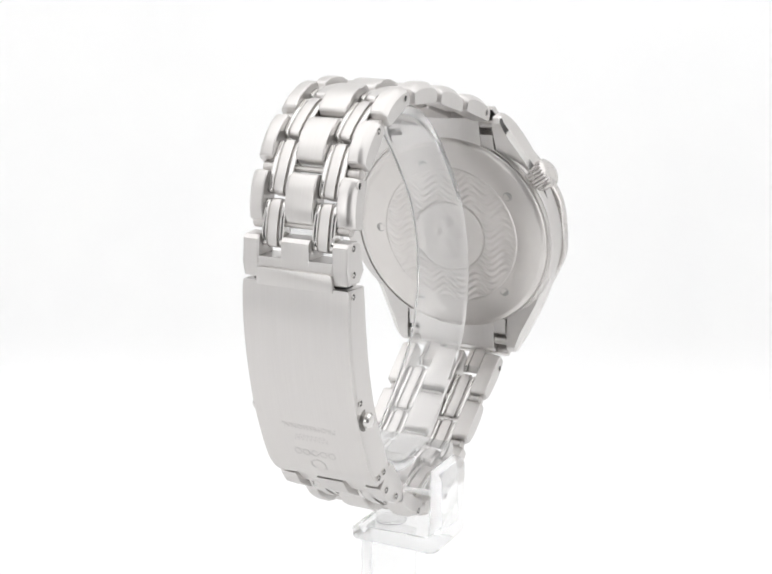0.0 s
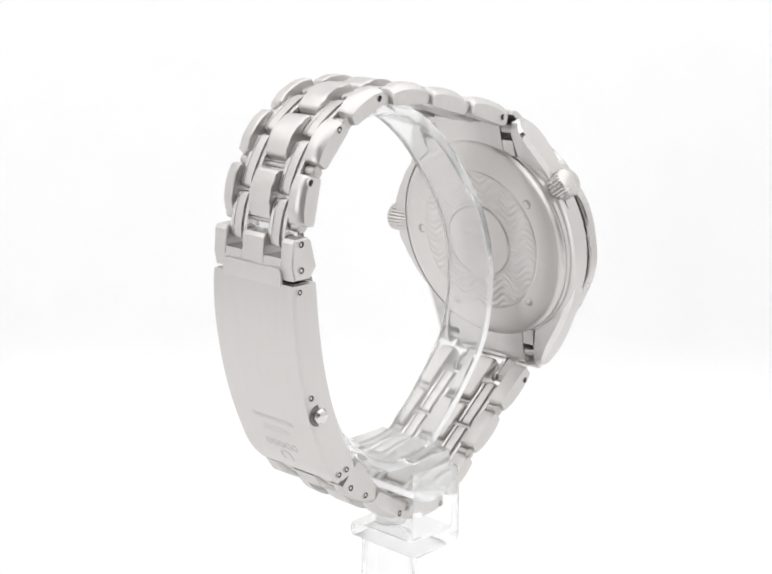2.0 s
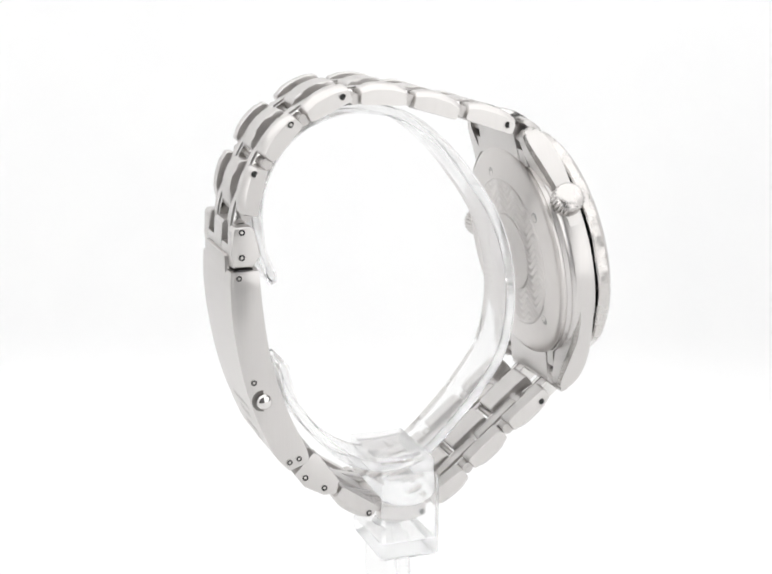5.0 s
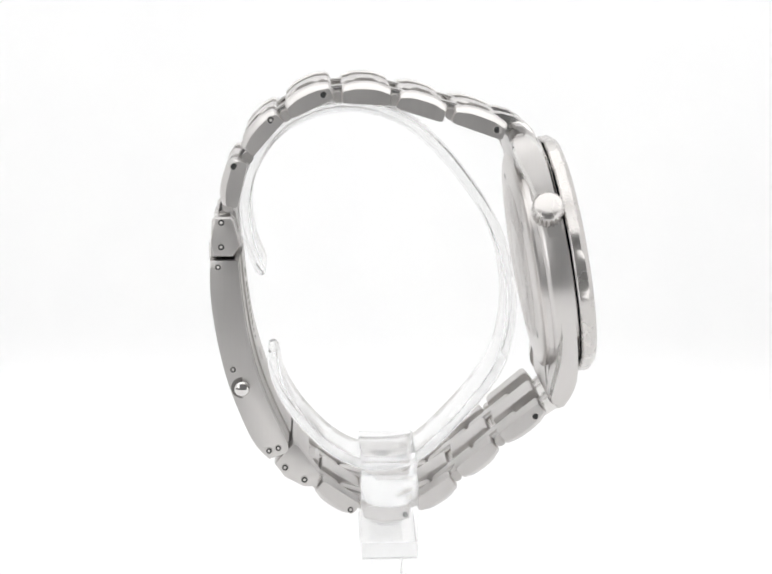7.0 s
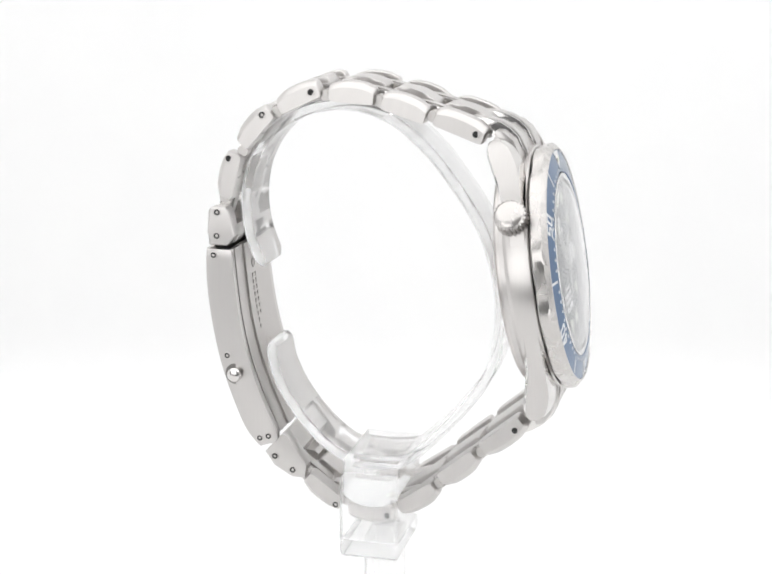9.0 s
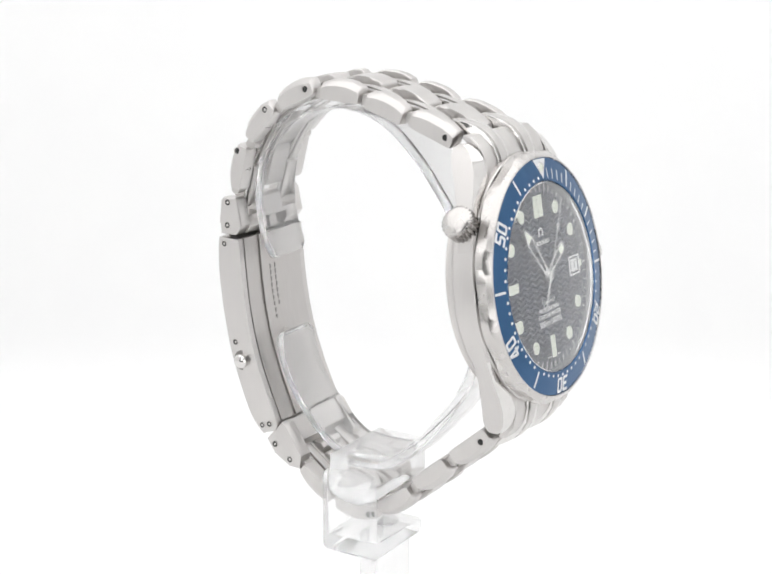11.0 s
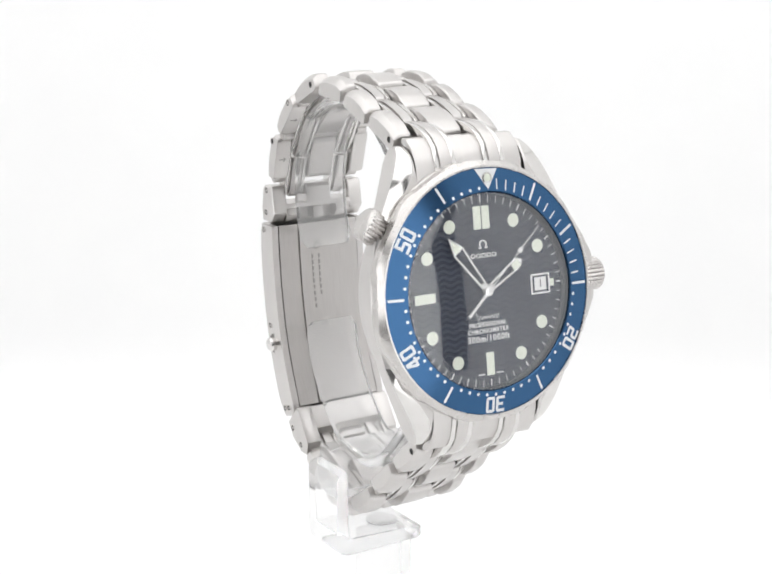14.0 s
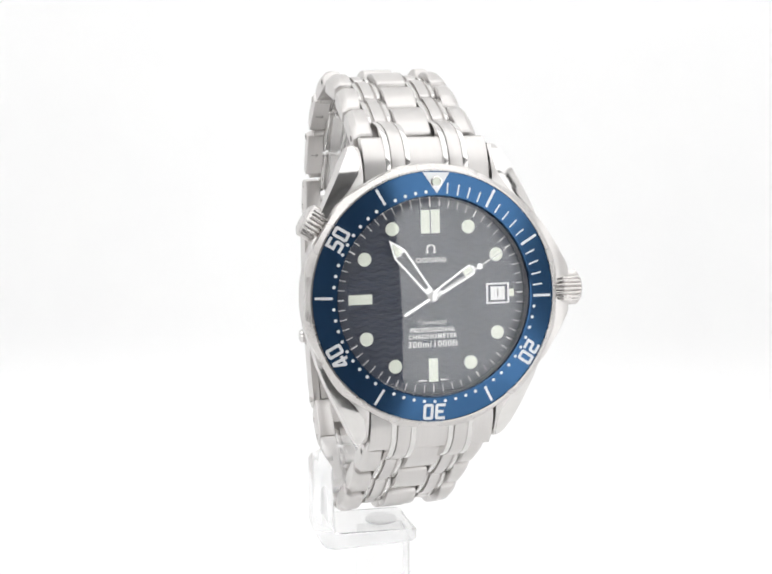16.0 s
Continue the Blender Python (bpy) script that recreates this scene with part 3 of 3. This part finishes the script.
def mid_link(row, u0, u1, length):
    """A narrow joining link: a brushed middle between two polished rails."""
    bm = bmesh.new()
    w = (u1 - u0)
    prism(bm, block_profile(length, 2.5, 0.6, 0.6), u0 + w * 0.29, u1 - w * 0.29, axes=(1, 2, 0), bevel=0.2)
    prism(bm, block_profile(length - 0.3, 2.15, 0.6, 0.6), u0, u0 + w * 0.2, axes=(1, 2, 0), bevel=0.22, mat=1)
    prism(bm, block_profile(length - 0.3, 2.15, 0.6, 0.6), u1 - w * 0.2, u1, axes=(1, 2, 0), bevel=0.22, mat=1)
    prism(bm, block_profile(length - 0.5, 1.45, 0.6, 0.6), u0 + 0.1, u1 - 0.1, axes=(1, 2, 0), mat=2)
    row.seat(bm)
    return part("joining_link", bm, [brushed, polished, inner_steel], watch)


def pin(y, z, parent, r=0.47, dark=True, u=9.66):
    """The end of a pin in its hole, on the flank towards 9 o'clock; the hole's shade is painted black."""
    bm = bmesh.new()
    lathe(bm, [(r * 1.5, -0.25), (r * 1.45, 0.03), (r * 1.2, 0.05), (r * 1.15, -0.02)], 18)
    lathe(bm, [(r * 1.15, -0.02), (r * 0.5, -0.02)], 18, mat=1)
    lathe(bm, [(r * 0.55, -0.02), (r * 0.3, 0.03), (0, 0.05)], 18, mat=1 if dark else 0)
    x = middle(y) + lean(y, z) - u * half(y)
    part("pin", bm, [satin, hole_shade], parent, turn=Matrix.Translation((x, y, z)) @ Matrix.Rotation(-math.pi / 2, 4, "Y"))


LEN = 8.05
ROWS = [Row((-18.8, 22.2), (-10.3, 25.15), 9.0), Row((-8.9, 25.1), (-1.5, 27.3), LEN), Row((-0.1, 27.8), (7.7, 28.2), LEN), Row((9.6, 28.8), (16.5, 25.5), LEN),
        Row((18.2, 24.8), (23.4, 18.9), LEN), Row((24.6, 17.4), (26.5, 9.6), LEN)]
LOW = [Row((-26.2, -24.9), (-19.4, -30.7), 9.0), Row((-18.3, -31.8), (-12.2, -37.0), LEN), Row((-11.2, -38.5), (-4.9, -43.0), LEN), Row((-3.7, -44.1), (4.4, -44.2), LEN), Row((5.6, -43.7), (12.2, -39.2), LEN)]
THICK, BULGE = 3.15, 0.5


def build_rows():
    pins = {0: (-17.3, 22.6), 3: (10.7, 28.1), 4: (19.3, 24.0), 5: (25.4, 16.4)}
    low_pins = {0: (-24.8, -26.3), 3: (-2.8, -44.2), 4: (6.6, -43.4)}
    for rows, ends in ((ROWS, pins), (LOW, low_pins)):
        for i, row in enumerate(rows):
            near = outer_link(row, -1)
            outer_link(row, 1)
            link("centre_link", row, -2.5, 2.5, row.length, THICK, 0.36, lift=BULGE)
            if i in ends:
                pin(*ends[i], near, dark=i not in (4, ))
        if rows is ROWS:
            # small arrows stamped inside the removable links
            for row in rows[4:]:
                bm = bmesh.new()
                box(bm, -8.9, -7.5, -0.06, 0.06, -THICK / 2 - 0.02, -THICK / 2 + 0.1)
                for k in (-1, 1):
                    prism(bm, [(-7.5, 0.0), (-7.95, k * 0.42), (-8.05, k * 0.32), (-7.62, 0.0)], -THICK / 2 - 0.02, -THICK / 2 + 0.1)
                row.seat(bm)
                part("arrow_mark", bm, stamp_and_recess_dark, watch)
        for a, b in zip(rows, rows[1:]):
            joint(a.c, b.c)
    joint(ROWS[-1].c, np.array((27.6, 5.6)))
    joint(LOW[-1].c, np.array((15.6, -36.6)))


def joint(a, b):
    row = Row(a, b)
    row.c = row.c + row.h * 0.3
    for side in (-1, 1):
        lo, hi = sorted((side * 2.62, side * 6.62))
        mid_link(row, lo, hi, row.length - 0.5)
    # the rod that runs through the joint
    bm = bmesh.new()
    prism(bm, [(0.5 * math.cos(k * math.pi / 5), 0.5 * math.sin(k * math.pi / 5)) for k in range(10)], -8.8, 8.8, axes=(1, 2, 0))
    for side in (-1, 1):
        lo, hi = sorted((side * 6.75, side * 8.7))
        prism(bm, [(0.95 * math.cos(k * math.pi / 6), 0.95 * math.sin(k * math.pi / 6) - 0.3) for k in range(12)], lo, hi, axes=(1, 2, 0))
    row.seat(bm)
    part("link_rod", bm, inner_steel, watch)


def end_link(sign):
    """The piece that fills the lugs and takes the first joining links; built in the head's frame."""
    bm = bmesh.new()
    shape = [(14.5, -3.7), (22.2, -4.6), (23.9, -6.3), (24.4, -6.0), (24.2, -4.9), (22.6, -3.4), (20.0, -2.55), (14.5, -2.2)]
    prism(bm, [(sign * a, b) for a, b in shape], -10.0, 10.0, axes=(1, 2, 0), bevel=0.15)
    shape = [(16.5, -3.6), (16.5, -6.9), (22.4, -7.3), (23.4, -6.6), (23.6, -5.2)]
    prism(bm, [(sign * a, b) for a, b in shape], -7.6, 7.6, axes=(1, 2, 0), bevel=0.15)
    prism(bm, [(sign * a, b) for a, b in ((16.5, -3.6), (16.5, -6.6), (19.4, -6.9), (19.4, -3.6))], -10.0, 10.0, axes=(1, 2, 0), bevel=0.15)
    piece = part("end_link", bm, brushed, watch, "steel end piece between the lugs", HEAD @ Matrix.Translation((0.6, 0, 0)))
    strip_shape = [(18.5, -2.9), (18.5, -2.05), (20.4, -2.3), (22.7, -3.0), (24.2, -4.1), (25.4, -5.6), (26.3, -7.6), (26.9, -10.2), (26.3, -11.0), (25.0, -10.6), (24.1, -8.2), (23.0, -6.2), (21.0, -4.2)]
    bm = bmesh.new()
    prism(bm, [(sign * (21.2 + 0.75 * math.cos(k * math.pi / 6)), -6.1 + 0.75 * math.sin(k * math.pi / 6)) for k in range(12)], -10.6, 10.6, axes=(1, 2, 0))
    part("spring_bar", bm, inner_steel, piece, turn=HEAD @ Matrix.Translation((0.6, 0, 0)))
    for side in (-1, 1):
        lo, hi = sorted((side * 2.62, side * 6.62))
        for a, b, m, lift in ((lo, lo + 0.85, polished, -0.1), (lo + 0.95, hi - 0.95, brushed, 0.08), (hi - 0.85, hi, polished, -0.1)):
            bm = bmesh.new()
            prism(bm, [(sign * p, q + lift) for p, q in strip_shape], a, b, axes=(1, 2, 0), bevel=0.12)
            part("end_strip", bm, m, piece, turn=HEAD @ Matrix.Translation((0.6, 0, 0)))


build_rows()
end_link(1)
end_link(-1)

# ---- the clasp ----
OUTER = [(29.75, 0.75), (29.75, -5.6), (28.95, -12.4), (27.5, -19.4), (25.5, -25.5), (23.1, -31.0), (20.4, -34.3)]
INNER = [(25.1, 0.75), (24.6, -5.5), (23.7, -12.4), (22.1, -19.3), (19.9, -25.4), (17.2, -31.5), (17.9, -33.2)]


def sweep(name, outer, inner, u0, u1, mat, parent, label="", bevel=0.2):
    bm = bmesh.new()
    line = [tuple(p) for p in spline(outer, 4)] + [tuple(p) for p in reversed(spline(inner, 4))]
    prism(bm, line, u0, u1, axes=(1, 2, 0), bevel=bevel)
    for v in bm.verts:
        u, y, z = v.co
        v.co = (middle(y) + u * half(y), y, z)
    return part(name, bm, mat, parent, label)


def inward(points, d):
    out = []
    for i, p in enumerate(points):
        a, b = np.array(points[max(i - 1, 0)]), np.array(points[min(i + 1, len(points) - 1)])
        t = (b - a) / np.linalg.norm(b - a)
        n = np.array((t[1], -t[0]))
        n = n if n @ (LOOP - np.array(p)) > 0 else -n
        out.append(tuple(np.array(p) + n * d))
    return out


def build_clasp():
    cover = sweep("clasp_cover", OUTER, inward(OUTER, 1.1), -9.72, 9.72, brushed, watch, "brushed steel folding clasp cover", 0.5)
    for u0, u1 in ((-9.76, -8.5), (8.5, 9.76)):
        sweep("side_wall", inward(OUTER, 0.6), INNER, u0, u1, brushed_case, cover, bevel=0.15)
    blade_out = inward(INNER[:-1], -0.6)
    for u0, u1 in ((-8.35, -4.3), (4.3, 8.35)):
        sweep("blade_rail", blade_out, inward(INNER[:-1], 0.12), u0, u1, inner_steel, cover, bevel=0.12)
    sweep("inner_blade", inward(INNER[:-1], -0.6), inward(INNER[:-1], 0.42), -4.2, 4.2, inner_steel, cover, bevel=0.15)
    line = inward(spline(INNER[:-1], 6), 0.42)
    (ya, za), (y, z), (yb, zb) = line[-15], line[-14], line[-13]
    bm = bmesh.new()
    lathe(bm, [(1.25, -0.1), (1.2, 0.06), (1.0, 0.1), (0.95, 0.02), (0.8, 0.02), (0.6, 0.14), (0, 0.18)], 28)
    part("rivet", bm, inner_steel, cover, "flat steel rivet head", Matrix.Translation((middle(y) + 0.3, y, z)) @ Vector((0, -(za - zb), (ya - yb))).to_track_quat("Z", "X").to_matrix().to_4x4())
    # stamped lines on the blade, plain bars
    bm = bmesh.new()
    for u, n in ((-0.9, 9), (0.5, 7)):
        for k in range(n):
            y, z = inward(spline(INNER[:-1], 6), 0.46)[6 + k]
            box(bm, u - 0.15, u + 0.15, y - 0.06, y + 0.06, z - 0.4, z + 0.4)
    part("stamped_bars", bm, faint_stamp, cover)
    bm = bmesh.new()
    y, z = inward(spline(INNER[:-1], 6), 0.46)[4]
    for a in np.linspace(0, 2 * math.pi, 16, endpoint=False):
        u, w = 0.75 * math.cos(a), 0.75 * math.sin(a)
        box(bm, u - 0.12, u + 0.12, y - 0.06, y + 0.06, z + w - 0.12, z + w + 0.12)
    part("stamped_ring", bm, faint_stamp, cover)
    # push buttons on both flanks
    for side in (-1, 1):
        bm = bmesh.new()
        lathe(bm, [(0, -0.8), (1.55, -0.8), (1.6, 0.05), (1.45, 0.06), (1.4, -0.2), (1.3, -0.2), (1.3, 0.9), (1.05, 1.25), (0.5, 1.42), (0, 1.45)], 28)
        x = middle(24.8) + side * 9.66 * half(24.8)
        seat = Matrix.Translation((x, 24.8, -21.3)) @ Matrix.Rotation(side * math.pi / 2, 4, "Y")
        button = part("push_button", bm, polished, cover, "domed polished push button", seat)
        # the recess isn't cut: its shade is a dark raised ring
        bm = bmesh.new()
        lathe(bm, [(1.3, 0.1), (1.85, 0.1), (1.9, 0.02), (1.9, -0.3)], 28)
        part("button_seat_shade", bm, stamp_and_recess_dark, button, "dark ring, painted shade of a sunk seat", seat)
    for y, z in ((28.4, -0.35), (26.3, -18.1), (20.5, -32.6), (18.9, -32.1)):
        pin(y, z, cover, 0.42, False, 9.86)
    # engraved marks on the cover, as plain shapes, and one word
    base = Row((27.0, -21.0), (22.4, -32.2))
    bm = bmesh.new()
    for k in range(5):
        for a in np.linspace(0, 2 * math.pi, 18):
            u, q = -3.2 + 1.6 * k + 0.6 * math.cos(a), 2.3 + 0.6 * math.sin(a)
            box(bm, u - 0.1, u + 0.1, q - 0.1, q + 0.1, 0.0, 0.03)
    for a in np.linspace(-2.3, 2.3, 16):
        box(bm, 1.3 * math.sin(a) - 0.15, 1.3 * math.sin(a) + 0.15, 5.0 - 1.2 * math.cos(a) - 0.15, 5.0 - 1.2 * math.cos(a) + 0.15, 0.0, 0.03)
    for i in range(44):
        u = -3.1 + 6.2 * i / 43
        s = -0.9 + 0.55 * math.sin(i * 1.2)
        box(bm, u - 0.08, u + 0.08, s - 0.12, s + 0.12, 0.0, 0.03)
    engrave(bm, base)
    part("engraved_mark", bm, engraved, cover)
    bm = lettering("PROFESSIONAL", 1.35, 1.12)
    bmesh.ops.translate(bm, vec=(0, -3.1, 0), verts=bm.verts)
    engrave(bm, base)
    part("engraved_word", bm, engraved, cover)


def engrave(bm, row):
    """Lays flat points (u, s) on the cover's outer face."""
    line = spline(OUTER, 10)
    ends = [(float((p - row.c) @ row.s), float((p - row.c) @ row.h)) for p in line]
    ss, hh = [e[0] for e in ends], [e[1] for e in ends]
    for v in bm.verts:
        u, s, h = v.co
        v.co = row.at(u, s, float(np.interp(s, ss, hh)) + (0.035 if h > 0 else -0.05))


def build_clasp_ends():
    # the notched half link above the clasp, with the lip that enters it
    shape = [(29.3, 7.3), (28.8, 7.9), (26.2, 8.0), (25.6, 7.4), (24.6, 3.2), (26.0, 1.35), (29.3, 1.35), (29.5, 3.6)]
    for parent_name, sh, spots in (("clasp_end_link", shape, ((27.7, 7.1), (27.8, 3.0))),):
        bm = bmesh.new()
        for u0, u1 in ((-9.6, -6.7), (6.7, 9.6)):
            prism(bm, sh, u0, u1, axes=(1, 2, 0), bevel=0.42, segments=3)
        prism(bm, [(29.3, 7.3), (28.8, 7.9), (26.2, 8.0), (25.6, 7.4), (25.1, 4.6), (27.6, 4.3), (27.6, 1.35), (29.3, 1.35), (29.5, 3.6)], -2.55, 2.55, axes=(1, 2, 0), bevel=0.15)
        prism(bm, [(29.36, 4.7), (25.05, 4.7), (24.8, 3.9), (27.4, 3.7), (27.4, 1.38), (29.27, 1.38), (29.47, 3.6)], -9.4, 9.4, axes=(1, 2, 0))
        prism(bm, [(27.5, 3.6), (25.4, 3.6), (25.0, 1.6), (27.5, 1.4)], -1.1, 1.1, axes=(1, 2, 0), bevel=0.15)
        for side in (-1, 1):
            prism(bm, [(27.5, 3.95), (25.0, 3.95), (24.8, 2.6), (25.6, 1.4), (27.5, 1.4)], side * 5.2 - 1.55, side * 5.2 + 1.55, axes=(1, 2, 0), bevel=0.15)
        bend(bm)
        end = part(parent_name, bm, brushed, watch, "notched steel link that enters the clasp")
        for y, z in spots:
            pin(y, z, end, 0.46, False)
    bm = bmesh.new()
    prism(bm, [(-6.2, 3.1), (6.2, 3.1), (6.75, 2.9), (6.95, 2.4), (6.95, 0.2), (-6.95, 0.2), (-6.95, 2.4), (-6.75, 2.9)], 29.2, 30.0, axes=(0, 2, 1), bevel=0.25)
    bend(bm)
    part("clasp_lip", bm, brushed, watch, "rounded lip above the clasp cover")
    # the half link below the clasp
    shape = [(19.6, -35.0), (18.2, -33.5), (16.4, -31.4), (15.5, -31.8), (11.9, -36.8), (12.3, -39.2), (14.6, -39.2), (17.9, -37.4)]
    bm = bmesh.new()
    for u0, u1 in ((-9.6, -6.7), (6.7, 9.6)):
        prism(bm, shape, u0, u1, axes=(1, 2, 0), bevel=0.2)
    prism(bm, [(19.6, -35.0), (18.8, -34.2), (16.9, -34.6), (14.6, -36.6), (12.6, -36.6), (11.9, -37.3), (12.3, -39.2), (14.6, -39.2), (17.9, -37.4)], -2.55, 2.55, axes=(1, 2, 0), bevel=0.15)
    prism(bm, [(19.2, -34.6), (18.4, -33.9), (16.6, -35.0), (16.8, -37.0)], -9.5, 9.5, axes=(1, 2, 0))
    for side in (-1, 1):
        prism(bm, [(18.3, -34.2), (16.9, -32.2), (15.8, -32.7), (14.4, -34.8), (16.6, -36.0)], side * 5.0 - 1.7, side * 5.0 + 1.7, axes=(1, 2, 0), bevel=0.15)
    prism(bm, [(17.9, -34.2), (16.6, -32.6), (15.6, -33.4), (16.5, -35.4)], -1.0, 1.0, axes=(1, 2, 0), bevel=0.15)
    prism(bm, [(18.5, -34.1), (16.5, -31.7), (15.6, -32.2), (13.7, -35.0), (14.5, -37.0), (17.4, -36.6)], -9.45, 9.45, axes=(1, 2, 0), bevel=0.15)
    bend(bm)
    end = part("hinge_link", bm, brushed, watch, "steel hinge link under the clasp")
    for y, z in ((17.8, -35.7), (14.5, -37.9)):
        pin(y, z, end, 0.46, False)


def bend(bm):
    for v in bm.verts:
        u, y, z = v.co
        v.co = (middle(y) + lean(y, z) + u * half(y), y, z)


build_clasp()
build_clasp_ends()

# ---- the stand ----


def build_stand():
    line = spline([(21.2, -3.0), (23.4, 3.0), (23.9, 9.5), (22.4, 15.8), (18.4, 21.4), (11.8, 24.9), (5.0, 25.6), (-2.0, 23.6), (-8.0, 19.0), (-13.2, 12.8), (-17.6, 6.0),
                   (-20.3, -2.0), (-20.9, -10.0), (-19.4, -18.2), (-15.2, -25.0), (-9.5, -31.6), (-5.0, -35.6), (0.0, -37.0), (5.5, -36.6), (10.6, -33.6), (15.7, -28.0), (18.8, -22.4), (20.0, -16.8)], 6)
    bm = bmesh.new()
    rings = []
    for i, p in enumerate(line):
        a, b = line[max(i - 1, 0)], line[min(i + 1, len(line) - 1)]
        t = (b - a) / np.linalg.norm(b - a)
        n = np.array((-t[1], t[0]))
        end = min(i, len(line) - 1 - i)
        w = 5.0 - (0.9 if end == 0 else 0.3 if end == 1 else 0)
        k = 0.92 - (0.4 if end == 0 else 0.0)
        rings.append([(middle(p[0]) + u, *(p + n * h)) for u, h in ((-w, -k + 0.3), (-w + 0.3, -k), (w - 0.3, -k), (w, -k + 0.3), (w, k - 0.3), (w - 0.3, k), (-w + 0.3, k), (-w, k - 0.3))])
    loft(bm, rings)
    part("holder_ring", bm, acrylic, stand, "open C-shaped clear acrylic band", angle=20)
    bm = bmesh.new()
    shape = [(-4.8, -34.4), (4.8, -34.4), (4.8, -40.2)] + [(4.8 * math.cos(a), -40.2 - 2.3 * math.sin(a)) for a in np.linspace(0.3, math.pi - 0.3, 9)] + [(-4.8, -40.2)]
    prism(bm, shape, -10.9, 5.6, axes=(1, 2, 0), bevel=0.3)
    part("saddle", bm, acrylic_block, stand, "clear block under the band")
    bm = bmesh.new()
    # plate, then foot, in one bent piece
    shape = [(-13.2, -38.0), (-12.6, -36.9), (-10.98, -36.6), (-10.98, -48.2), (-10.6, -49.0), (-9.8, -49.2), (3.6, -49.2), (4.3, -49.8), (4.3, -51.4), (3.6, -52.0), (-10.8, -52.0), (-12.1, -51.6), (-12.9, -50.8), (-13.2, -49.6)]
    prism(bm, shape, -4.9, 4.9, axes=(0, 2, 1), bevel=0.35)
    part("bracket", bm, acrylic_block, stand, "clear L-shaped bracket")
    bm = bmesh.new()
    box(bm, -4.9, 3.7, -2.8, 2.8, FLOOR, -52.05, 0.4)
    part("post", bm, acrylic_block, stand, "flat clear post")
    bm = bmesh.new()
    lathe(bm, [(0, 0.35), (2.5, 0.35), (2.8, 0.2), (2.8, 0.01), (0, 0.01)], 40)
    part("boss", bm, acrylic_block, stand, "flat round boss on the foot", Matrix.Translation((-1.0, 0, -49.2)))
    for ob in stand.children:
        ob.visible_shadow = False


build_stand()


def motions():
    rows = [(t, pose(0, 0, 0, 0, 0, a)) for t, a in SPIN]
    walk(watch, rows)
    walk(stand, rows)
    walk(second_hand, [(t, hand_pose(0.95, 60.0 + 6 * (t - 16))) for t in range(0, 17, 2)])
    walk(minute_hand, [(t, hand_pose(0.65, -37.5 + 0.1 * (t - 16))) for t in (0, 8, 16)])


motions()
